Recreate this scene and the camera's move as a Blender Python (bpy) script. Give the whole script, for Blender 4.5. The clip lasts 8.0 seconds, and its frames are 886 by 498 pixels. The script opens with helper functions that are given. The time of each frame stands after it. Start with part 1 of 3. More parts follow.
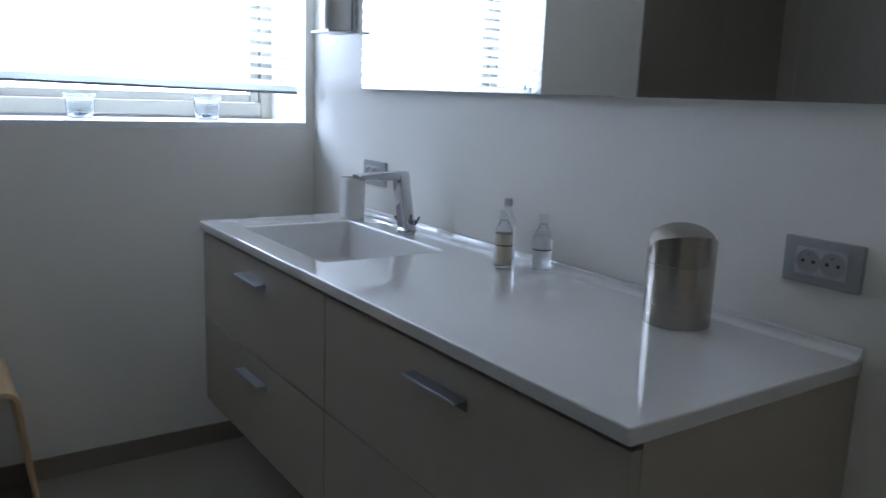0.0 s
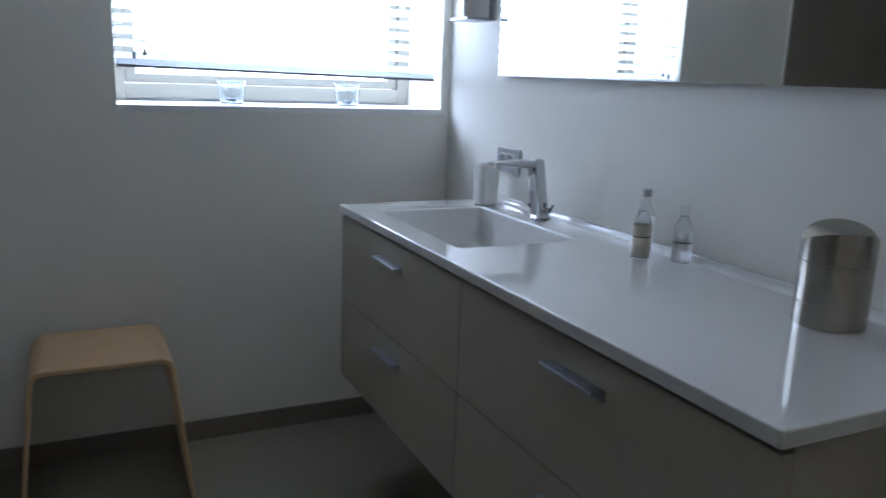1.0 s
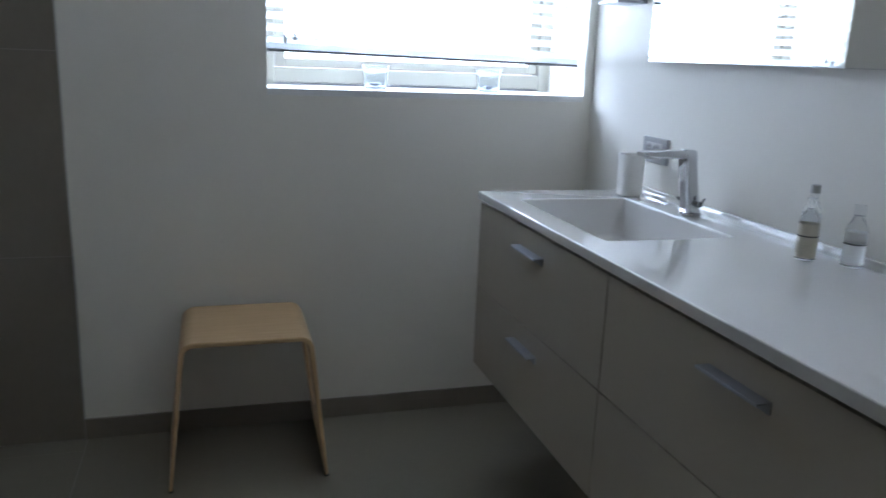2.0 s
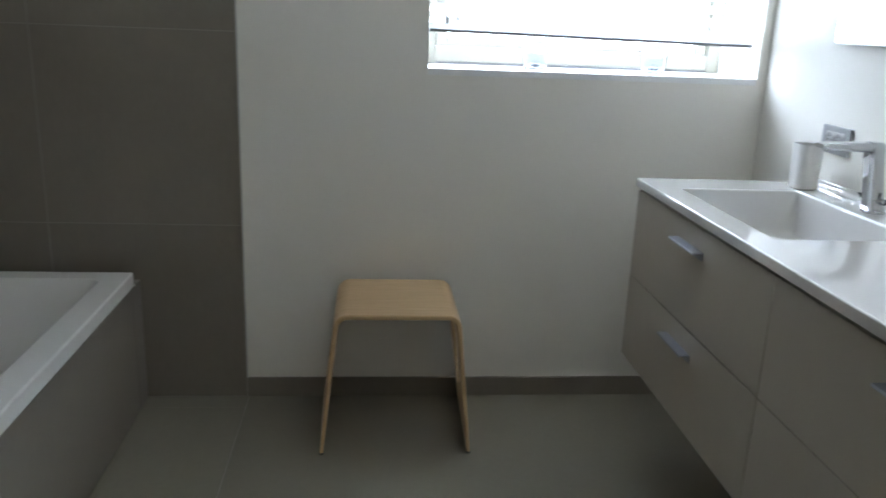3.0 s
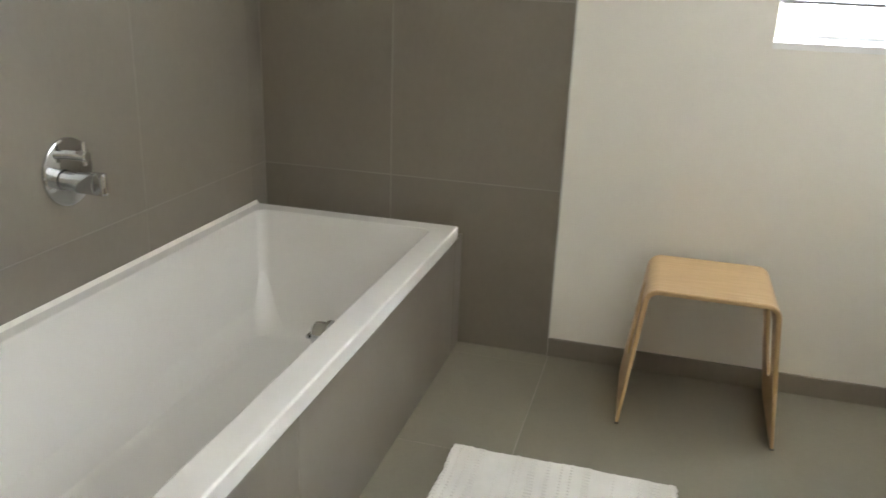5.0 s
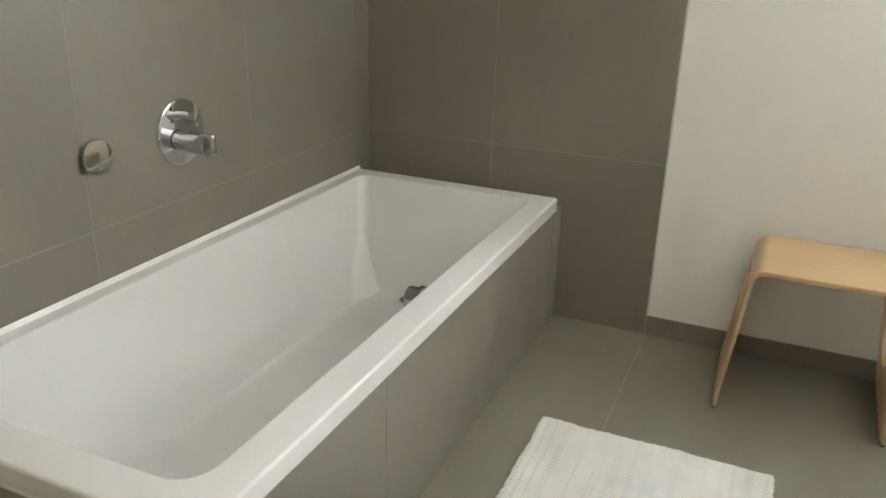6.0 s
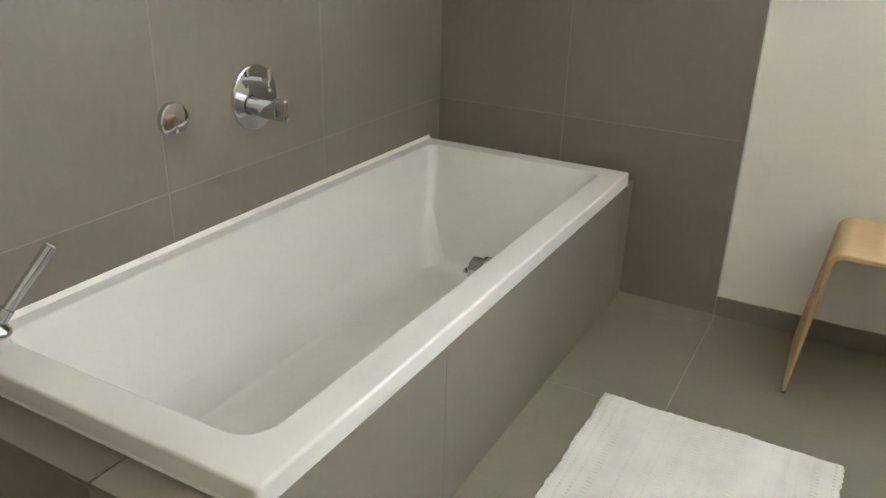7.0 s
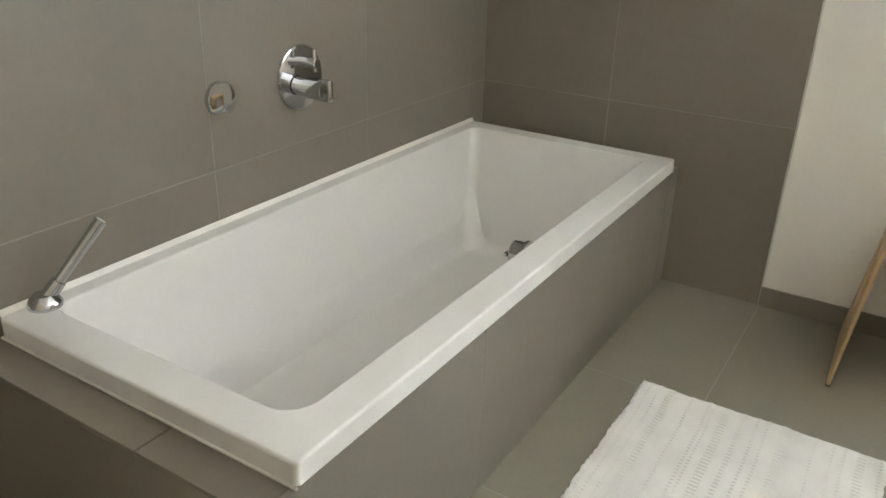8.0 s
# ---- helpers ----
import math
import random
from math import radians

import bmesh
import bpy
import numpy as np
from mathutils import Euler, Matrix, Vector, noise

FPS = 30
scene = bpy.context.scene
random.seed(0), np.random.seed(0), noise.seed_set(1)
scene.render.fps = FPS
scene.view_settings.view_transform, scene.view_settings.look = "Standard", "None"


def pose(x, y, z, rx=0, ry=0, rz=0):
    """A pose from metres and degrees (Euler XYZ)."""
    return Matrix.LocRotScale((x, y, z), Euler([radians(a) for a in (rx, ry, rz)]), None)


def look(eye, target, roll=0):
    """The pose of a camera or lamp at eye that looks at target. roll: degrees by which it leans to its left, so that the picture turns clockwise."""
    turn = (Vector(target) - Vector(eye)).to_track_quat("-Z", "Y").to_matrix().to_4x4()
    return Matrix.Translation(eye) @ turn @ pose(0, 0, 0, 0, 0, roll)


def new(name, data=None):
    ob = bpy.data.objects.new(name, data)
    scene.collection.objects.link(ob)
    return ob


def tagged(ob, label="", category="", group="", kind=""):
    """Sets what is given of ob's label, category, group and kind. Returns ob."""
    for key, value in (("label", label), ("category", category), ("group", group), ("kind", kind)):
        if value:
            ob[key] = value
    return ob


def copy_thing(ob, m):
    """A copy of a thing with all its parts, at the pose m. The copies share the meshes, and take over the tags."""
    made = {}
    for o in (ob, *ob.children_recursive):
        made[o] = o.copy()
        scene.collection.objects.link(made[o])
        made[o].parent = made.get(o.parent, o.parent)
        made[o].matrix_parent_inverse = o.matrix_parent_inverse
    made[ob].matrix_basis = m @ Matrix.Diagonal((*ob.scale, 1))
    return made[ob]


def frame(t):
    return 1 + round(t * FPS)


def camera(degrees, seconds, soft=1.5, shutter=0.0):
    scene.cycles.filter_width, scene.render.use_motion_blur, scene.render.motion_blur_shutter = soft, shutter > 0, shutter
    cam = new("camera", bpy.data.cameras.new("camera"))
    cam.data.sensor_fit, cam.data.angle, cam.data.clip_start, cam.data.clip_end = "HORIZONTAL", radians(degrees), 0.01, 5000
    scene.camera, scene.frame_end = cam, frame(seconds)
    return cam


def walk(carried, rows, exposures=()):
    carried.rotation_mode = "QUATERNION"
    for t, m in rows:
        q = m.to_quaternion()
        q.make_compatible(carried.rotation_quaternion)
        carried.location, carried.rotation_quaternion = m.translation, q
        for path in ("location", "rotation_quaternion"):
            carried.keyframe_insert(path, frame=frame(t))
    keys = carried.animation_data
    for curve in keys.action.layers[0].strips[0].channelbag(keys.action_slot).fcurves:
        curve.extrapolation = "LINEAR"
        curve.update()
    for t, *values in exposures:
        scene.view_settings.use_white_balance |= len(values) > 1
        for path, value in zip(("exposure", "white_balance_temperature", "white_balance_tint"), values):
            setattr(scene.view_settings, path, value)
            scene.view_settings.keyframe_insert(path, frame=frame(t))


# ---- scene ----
cam = camera(58.87, 8.0, soft=1.5, shutter=0.5)
PATH = [
    (0, look((0.027, 0.009, 1.227), (1.142, 1.625, 0.842), 2.1)),
    (0.5, look((0.014, 0.015, 1.227), (1.019, 1.697, 0.822), 2.0)),
    (1, look((-0.01, 0.015, 1.232), (0.838, 1.774, 0.801), 2.1)),
    (1.5, look((-0.035, 0.041, 1.219), (0.682, 1.854, 0.777), 2.2)),
    (3, look((-0.049, 0.084, 1.25), (0.141, 1.997, 0.697), 2.3)),
    (3.5, look((-0.092, 0.066, 1.243), (-0.07, 1.984, 0.676), 2.4)),
    (4, look((-0.111, 0.056, 1.237), (-0.274, 1.963, 0.656), 2.4)),
    (4.5, look((-0.115, 0.049, 1.246), (-0.465, 1.921, 0.635), 2.0)),
    (5, look((-0.152, 0.027, 1.247), (-0.653, 1.853, 0.603), 2.1)),
    (6.5, look((-0.125, 0.045, 1.23), (-0.948, 1.704, 0.476), 1.5)),
    (7, look((-0.126, 0.046, 1.23), (-1.007, 1.659, 0.442), 1.6)),
    (7.5, look((-0.13, 0.045, 1.228), (-1.049, 1.626, 0.419), 1.6)),
    (8, look((-0.127, 0.043, 1.227), (-1.086, 1.591, 0.399), 1.6)),
]
EXPOSURES = [
    (0.0, 0.02, 5780, 23), (1.5, 0.13, 5830, 23), (3.0, 0.86, 6380, 20), (3.5, 1.28, 6640, 21), (4.0, 1.67, 7000, 22), (4.5, 1.90, 7240, 22),
    (5.0, 2.04, 7420, 22), (6.5, 2.13, 7460, 22), (8.0, 2.08, 7480, 22),
]
walk(cam, PATH, EXPOSURES)

# ---- world, sun, large lights ----
world = bpy.data.worlds.new("sky")
scene.world = world
world.use_nodes = True
_bg = world.node_tree.nodes["Background"]
_sky = world.node_tree.nodes.new("ShaderNodeTexSky")
_sky.sky_type, _sky.sun_disc = "NISHITA", False
_sky.sun_elevation, _sky.sun_rotation = radians(42), radians(150)
world.node_tree.links.new(_sky.outputs[0], _bg.inputs[0])
_bg.inputs[1].default_value = 0.1

# daylight of the open sky, standing in the window's opening outside the pane
lamp = bpy.data.lights.new("window_daylight", "AREA")
lamp.shape, lamp.size, lamp.size_y = "RECTANGLE", 1.7, 1.7
lamp.energy, lamp.color = 99.0, (0.70, 0.86, 1.0)
daylight = new("window_daylight", lamp)
daylight.matrix_world = pose(0.60, 3.25, 1.90, -88, 0, 0)

# ---- plan ----
W = 2.577          # window wall
XV = 1.227         # vanity wall
XB = -1.537        # wall behind the bath
YS = -0.75         # wall behind the camera, unseen, set near for its bounce
HC = 2.45          # ceiling
TX = -0.449        # edge of the tiled part of the window wall
WX0, WX1, WZ0, WZ1 = 0.129, 1.195, 1.114, 2.22   # window opening
REV = 0.30         # depth of the reveal


# ---- materials ----
def nodes_of(name):
    m = bpy.data.materials.new(name)
    m.use_nodes = True
    nt = m.node_tree
    return m, nt, nt.nodes["Principled BSDF"]


def add(nt, kind, **inputs):
    n = nt.nodes.new(kind)
    for key, value in inputs.items():
        n.inputs[key].default_value = value
    return n


def surface(name, colour, rough=0.5, metal=0.0, vary=0.06, scale=3.0, fine=60.0, bump=0.05, bump_depth=0.001,
            rough_vary=0.08, stretch=(1, 1, 1), coat=0.0, piece=0.0, spec=0.5):
    """A plain surface with blotches at a large scale, grain at a fine one, and a slight relief."""
    m, nt, bsdf = nodes_of(name)
    L = nt.links.new
    geo = nt.nodes.new("ShaderNodeTexCoord")
    mp = nt.nodes.new("ShaderNodeMapping")
    mp.inputs["Scale"].default_value = stretch
    L(geo.outputs["Object"], mp.inputs[0])
    big = add(nt, "ShaderNodeTexNoise", Scale=scale, Detail=4.0, Roughness=0.55)
    small = add(nt, "ShaderNodeTexNoise", Scale=fine, Detail=3.0, Roughness=0.6)
    L(mp.outputs[0], big.inputs[0])
    L(mp.outputs[0], small.inputs[0])
    total = nt.nodes.new("ShaderNodeMath")
    total.operation = "MULTIPLY_ADD"
    total.inputs[1].default_value = 0.4
    L(small.outputs[0], total.inputs[0])
    L(big.outputs[0], total.inputs[2])
    spread = add(nt, "ShaderNodeMapRange")
    spread.inputs[1].default_value, spread.inputs[2].default_value = 0.45, 0.95
    spread.inputs[3].default_value, spread.inputs[4].default_value = 1 - vary, 1 + vary
    L(total.outputs[0], spread.inputs[0])
    value = spread.outputs[0]
    if piece:
        info = nt.nodes.new("ShaderNodeObjectInfo")
        own = add(nt, "ShaderNodeMapRange")
        own.inputs[3].default_value, own.inputs[4].default_value = 1 - piece, 1 + piece
        L(info.outputs["Random"], own.inputs[0])
        mul = nt.nodes.new("ShaderNodeMath")
        mul.operation = "MULTIPLY"
        L(value, mul.inputs[0])
        L(own.outputs[0], mul.inputs[1])
        value = mul.outputs[0]
    tint = nt.nodes.new("ShaderNodeVectorMath")
    tint.operation = "SCALE"
    tint.inputs[0].default_value = colour
    L(value, tint.inputs["Scale"])
    L(tint.outputs[0], bsdf.inputs["Base Color"])
    rr = add(nt, "ShaderNodeMapRange")
    rr.inputs[1].default_value, rr.inputs[2].default_value = 0.3, 0.7
    rr.inputs[3].default_value, rr.inputs[4].default_value = max(0.02, rough - rough_vary), min(1, rough + rough_vary)
    L(big.outputs[0], rr.inputs[0])
    L(rr.outputs[0], bsdf.inputs["Roughness"])
    bsdf.inputs["Metallic"].default_value = metal
    bsdf.inputs["Coat Weight"].default_value = coat
    bsdf.inputs["Coat Roughness"].default_value = min(rough, 0.05)
    bsdf.inputs["Specular IOR Level"].default_value = spec
    if bump:
        b = add(nt, "ShaderNodeBump", Strength=bump, Distance=bump_depth)
        L(small.outputs[0], b.inputs["Height"])
        L(b.outputs[0], bsdf.inputs["Normal"])
    return m


PAINT = surface("wall_paint", (0.84, 0.81, 0.74), 0.75, vary=0.02, scale=1.6, fine=140, bump=0.25, bump_depth=0.0012)
# beige picked for the warm light this unseen wall throws back
WARM_PAINT = surface("bounce_beige", (0.62, 0.54, 0.42), 0.75, vary=0.03, scale=1.6, fine=140, bump=0.25, bump_depth=0.0012)
CEILING_PAINT = surface("ceiling_paint", (0.86, 0.825, 0.74), 0.8, vary=0.02, scale=2, fine=90, bump=0.1)
TILE = surface("greige_tile", (0.236, 0.209, 0.171), 0.42, vary=0.07, scale=2.2, fine=55, bump=0.12, bump_depth=0.0008,
               rough_vary=0.10, stretch=(1, 1, 0.6), piece=0.04)
FLOOR_TILE = surface("floor_tile", (0.240, 0.219, 0.168), 0.40, vary=0.08, scale=2.6, fine=70, bump=0.12, bump_depth=0.0008,
                     rough_vary=0.10, piece=0.035)
GROUT = surface("grout", (0.38, 0.352, 0.30), 0.9, vary=0.10, scale=6, fine=150, bump=0.3)
WALL_GROUT = surface("wall_grout", (0.32, 0.296, 0.255), 0.9, vary=0.12, scale=5, fine=150, bump=0.3)
TRIM_WHITE = surface("edge_trim", (0.62, 0.60, 0.55), 0.4, vary=0.02, scale=8, fine=120, bump=0.0)
LACQUER = surface("greige_lacquer", (0.420, 0.373, 0.298), 0.42, vary=0.025, scale=2.5, fine=180, bump=0.04, bump_depth=0.0004)
CARCASS = surface("dark_carcass", (0.10, 0.095, 0.085), 0.7, vary=0.05)
GLOSS = surface("gloss_mineral", (0.72, 0.70, 0.67), 0.010, vary=0.012, scale=3, fine=90, bump=0.0, rough_vary=0.003, spec=1.0, coat=1.0)
ACRYLIC = surface("bath_acrylic", (0.79, 0.77, 0.735), 0.028, vary=0.012, scale=3, fine=60, bump=0.0, rough_vary=0.012, coat=0.0, spec=0.42)
SILICONE = surface("silicone", (0.82, 0.80, 0.74), 0.45, vary=0.05, scale=20, fine=90, bump=0.1)
CHROME = surface("chrome", (0.62, 0.63, 0.65), 0.03, 1.0, vary=0.02, scale=8, fine=60, bump=0.0, rough_vary=0.01)
STEEL = surface("brushed_steel", (0.45, 0.42, 0.37), 0.24, 1.0, vary=0.06, scale=3, fine=40, bump=0.08, bump_depth=0.0003,
                stretch=(1, 1, 30), rough_vary=0.05)
SEAM = surface("dark_steel_joint", (0.30, 0.28, 0.25), 0.5, 1.0, vary=0.05, scale=10, fine=90, bump=0.0)
ALU = surface("satin_aluminium", (0.38, 0.39, 0.425), 0.36, 1.0, vary=0.04, scale=8, fine=120, bump=0.05, bump_depth=0.0003)
SOCKET_GREY = surface("grey_socket_plastic", (0.36, 0.36, 0.36), 0.4, vary=0.03, scale=12, fine=150, bump=0.05, bump_depth=0.0003)
SOCKET_LIGHT = surface("light_socket_plastic", (0.55, 0.54, 0.52), 0.35, vary=0.02, scale=12, fine=120, bump=0.0)
# insert plastic darkened for the shade of wells that are modelled shallow
SOCKET_WELL = surface("shaded_socket_plastic", (0.40, 0.39, 0.38), 0.4, vary=0.03, scale=12, fine=120, bump=0.0)
DARK = surface("dark_plastic", (0.03, 0.03, 0.032), 0.4, vary=0.1, scale=20, fine=120, bump=0.0)
# white frame paint darkened to hold down its brightness beside the bright pane
FRAME_WHITE_DIM = surface("window_frame_white_dim", (0.39, 0.377, 0.32), 0.35, vary=0.02, scale=4, fine=100, bump=0.03, bump_depth=0.0004)
SILL = surface("white_sill", (0.82, 0.82, 0.80), 0.35, vary=0.03, scale=6, fine=120, bump=0.05, bump_depth=0.0004)
GASKET = surface("grey_gasket", (0.28, 0.28, 0.29), 0.6, vary=0.05, scale=10, fine=90, bump=0.0)
RAIL = surface("blind_rail", (0.84, 0.83, 0.74), 0.4, vary=0.03, scale=6, fine=90, bump=0.0)
NICKEL = surface("satin_nickel", (0.74, 0.74, 0.73), 0.42, 1.0, vary=0.03, scale=8, fine=90, bump=0.0)
CERAMIC = surface("matt_ceramic", (0.74, 0.72, 0.68), 0.45, vary=0.03, scale=10, fine=140, bump=0.08, bump_depth=0.0005)
LABEL_BEIGE = surface("label_beige", (0.62, 0.57, 0.46), 0.6, vary=0.05, scale=20, fine=150, bump=0.05, bump_depth=0.0003)
CAP_GREY = surface("grey_cap", (0.55, 0.54, 0.52), 0.35, vary=0.03, scale=12, fine=90, bump=0.0)


def wood(name):
    m, nt, bsdf = nodes_of(name)
    L = nt.links.new
    co = nt.nodes.new("ShaderNodeTexCoord")
    mp = nt.nodes.new("ShaderNodeMapping")
    mp.inputs["Scale"].default_value = (1.0, 14.0, 1.0)
    L(co.outputs["Object"], mp.inputs[0])
    grain = add(nt, "ShaderNodeTexNoise", Scale=6.0, Detail=8.0, Roughness=0.65, Distortion=0.6)
    fibre = add(nt, "ShaderNodeTexNoise", Scale=55.0, Detail=3.0)
    L(mp.outputs[0], grain.inputs[0])
    L(mp.outputs[0], fibre.inputs[0])
    ramp = nt.nodes.new("ShaderNodeValToRGB")
    ramp.color_ramp.elements[0].position, ramp.color_ramp.elements[0].color = 0.30, (0.57, 0.370, 0.190, 1)
    ramp.color_ramp.elements[1].position, ramp.color_ramp.elements[1].color = 0.75, (0.68, 0.465, 0.262, 1)
    L(grain.outputs[0], ramp.inputs[0])
    L(ramp.outputs[0], bsdf.inputs["Base Color"])
    bsdf.inputs["Roughness"].default_value = 0.42
    b = add(nt, "ShaderNodeBump", Strength=0.08, Distance=0.0005)
    L(fibre.outputs[0], b.inputs["Height"])
    L(b.outputs[0], bsdf.inputs["Normal"])
    return m


WOOD = wood("beech_plywood")


def cloth(name):
    m, nt, bsdf = nodes_of(name)
    L = nt.links.new
    co = nt.nodes.new("ShaderNodeTexCoord")
    big = add(nt, "ShaderNodeTexNoise", Scale=9.0, Detail=5.0)
    fine = add(nt, "ShaderNodeTexNoise", Scale=420.0, Detail=3.0)
    L(co.outputs["Object"], big.inputs[0])
    L(co.outputs["Object"], fine.inputs[0])
    ramp = nt.nodes.new("ShaderNodeValToRGB")
    ramp.color_ramp.elements[0].position, ramp.color_ramp.elements[0].color = 0.3, (0.70, 0.675, 0.635, 1)
    ramp.color_ramp.elements[1].position, ramp.color_ramp.elements[1].color = 0.7, (0.79, 0.765, 0.72, 1)
    L(big.outputs[0], ramp.inputs[0])
    L(ramp.outputs[0], bsdf.inputs["Base Color"])
    bsdf.inputs["Roughness"].default_value = 0.95
    bsdf.inputs["Sheen Weight"].default_value = 0.2
    b = add(nt, "ShaderNodeBump", Strength=0.5, Distance=0.0015)
    L(fine.outputs[0], b.inputs["Height"])
    L(b.outputs[0], bsdf.inputs["Normal"])
    return m


COTTON = cloth("white_cotton")


def glass(name, colour=(1, 1, 1), rough=0.0, ior=1.45, clear=1.0):
    m, nt, bsdf = nodes_of(name)
    bsdf.inputs["Base Color"].default_value = (*colour, 1)
    bsdf.inputs["Roughness"].default_value = rough
    bsdf.inputs["IOR"].default_value = ior
    bsdf.inputs["Transmission Weight"].default_value = clear
    return m


PANE = glass("window_glass", (0.97, 0.99, 0.98), 0.0, 1.1)
CLEAR = glass("clear_plastic", (0.97, 0.98, 0.99), 0.03, 1.20, 0.96)
FILM = glass("pale_label_film", (0.99, 0.99, 0.99), 0.30, 1.06)
FROST = glass("frosted_glass", (0.84, 0.88, 0.90), 0.25, 1.2)


def slat_material(name, share):
    m, nt, bsdf = nodes_of(name)
    L = nt.links.new
    out = nt.nodes["Material Output"]
    co = nt.nodes.new("ShaderNodeTexCoord")
    noise_tex = add(nt, "ShaderNodeTexNoise", Scale=5.0, Detail=3.0)
    L(co.outputs["Object"], noise_tex.inputs[0])
    ramp = nt.nodes.new("ShaderNodeValToRGB")
    ramp.color_ramp.elements[0].color = (0.80, 0.80, 0.77, 1)
    ramp.color_ramp.elements[1].color = (0.86, 0.86, 0.84, 1)
    L(noise_tex.outputs[0], ramp.inputs[0])
    L(ramp.outputs[0], bsdf.inputs["Base Color"])
    bsdf.inputs["Roughness"].default_value = 0.4
    tr = nt.nodes.new("ShaderNodeBsdfTranslucent")
    tr.inputs[0].default_value = (0.85, 0.87, 0.88, 1)
    mix = nt.nodes.new("ShaderNodeMixShader")
    mix.inputs[0].default_value = share
    L(bsdf.outputs[0], mix.inputs[1])
    L(tr.outputs[0], mix.inputs[2])
    L(mix.outputs[0], out.inputs[0])
    return m


SLAT = slat_material("blind_slat_white", 0.60)
RAIL_GLOW = slat_material("blind_rail_white", 0.75)

m_mirror, _nt, _b = nodes_of("mirror_silver")
_b.inputs["Base Color"].default_value = (0.88, 0.89, 0.88, 1)
_b.inputs["Metallic"].default_value = 1.0
_b.inputs["Roughness"].default_value = 0.015
MIRROR = m_mirror


m_haze, _nt, _b = nodes_of("bright_hazy_distance")
_co = _nt.nodes.new("ShaderNodeTexCoord")
_cloud = add(_nt, "ShaderNodeTexNoise", Scale=0.35, Detail=3.0)
_nt.links.new(_co.outputs["Object"], _cloud.inputs[0])
_ramp = _nt.nodes.new("ShaderNodeValToRGB")
_ramp.color_ramp.elements[0].position, _ramp.color_ramp.elements[0].color = 0.35, (0.72, 0.74, 0.78, 1)
_ramp.color_ramp.elements[1].position, _ramp.color_ramp.elements[1].color = 0.70, (1.0, 1.0, 1.0, 1)
_nt.links.new(_cloud.outputs[0], _ramp.inputs[0])
_b.inputs["Base Color"].default_value = (0.5, 0.5, 0.5, 1)
_nt.links.new(_ramp.outputs[0], _b.inputs["Emission Color"])
_b.inputs["Emission Strength"].default_value = 1.3
HAZE = m_haze


# ---- mesh helpers ----
def finish(bm, name, material, smooth=28):
    me = bpy.data.meshes.new(name)
    bmesh.ops.recalc_face_normals(bm, faces=bm.faces)
    bm.to_mesh(me)
    bm.free()
    if smooth:
        me.shade_smooth()
        me.set_sharp_from_angle(angle=radians(smooth))
    if material:
        me.materials.append(material)
    return me


def part(name, bm, material, parent=None, label="", smooth=28):
    ob = new(name, finish(bm, name, material, smooth))
    if smooth:
        ob.modifiers.new("weighted", "WEIGHTED_NORMAL").keep_sharp = True
    if parent is not None:
        ob.parent = parent
    if label:
        tagged(ob, label)
    return ob


def thing(name, label, category, group="", at=(0, 0, 0)):
    ob = new(name)
    ob.location = at
    ob.empty_display_size = 0.05
    return tagged(ob, label, category, group)


def box(x0, x1, y0, y1, z0, z1, bevel=0.0, seg=2, bm=None):
    own = bmesh.new()
    bmesh.ops.create_cube(own, size=1.0)
    for v in own.verts:
        v.co = Vector(((x0 + x1) / 2 + v.co.x * (x1 - x0), (y0 + y1) / 2 + v.co.y * (y1 - y0), (z0 + z1) / 2 + v.co.z * (z1 - z0)))
    if bevel:
        bmesh.ops.bevel(own, geom=own.edges[:], offset=bevel, segments=seg, profile=0.6, affect="EDGES")
    if bm is None:
        return own
    me = bpy.data.meshes.new("tmp")
    own.to_mesh(me)
    own.free()
    bm.from_mesh(me)
    bpy.data.meshes.remove(me)
    return bm


def round_rect(x0, x1, y0, y1, r, z, n=6):
    """A rectangle with rounded corners, as a ring of points. r: one radius, or those of the corners x1 y1, x0 y1, x0 y0, x1 y0."""
    rs = r if isinstance(r, tuple) else (r, r, r, r)
    pts = []
    for k, (x, y, sx, sy) in enumerate(((x1, y1, -1, -1), (x0, y1, 1, -1), (x0, y0, 1, 1), (x1, y0, -1, 1))):
        for i in range(n + 1):
            a = radians(90 * k + 90 * i / n)
            pts.append(Vector((x + sx * rs[k] + rs[k] * math.cos(a), y + sy * rs[k] + rs[k] * math.sin(a), z)))
    return pts


def loft(rings, cap_first=False, cap_last=False, close=True, bm=None):
    bm = bm or bmesh.new()
    made = [[bm.verts.new(p) for p in ring] for ring in rings]
    for a, b in zip(made, made[1:]):
        n = len(a)
        for i in range(n if close else n - 1):
            j = (i + 1) % n
            bm.faces.new((a[i], a[j], b[j], b[i]))
    if cap_first:
        bm.faces.new(made[0])
    if cap_last:
        bm.faces.new(list(reversed(made[-1])))
    return bm


def edge_rings(x0, x1, y0, y1, r, z, rad, inward, n=10, steps=5):
    """Rings of a quarter-round edge: inward, from an outer wall up onto the top; else from the top down into a hollow."""
    rings = []
    for i in range(steps + 1):
        a = math.pi / 2 * i / steps
        if inward:
            d, h = rad * (1 - math.cos(a)), z - rad * (1 - math.sin(a))
        else:
            d, h = -rad * (1 - math.sin(a)), z - rad * (1 - math.cos(a))
        own = tuple(max(q - d, 0.002) for q in (r if isinstance(r, tuple) else (r, r, r, r)))
        rings.append(round_rect(x0 + d, x1 - d, y0 + d, y1 - d, own, h, n))
    return rings


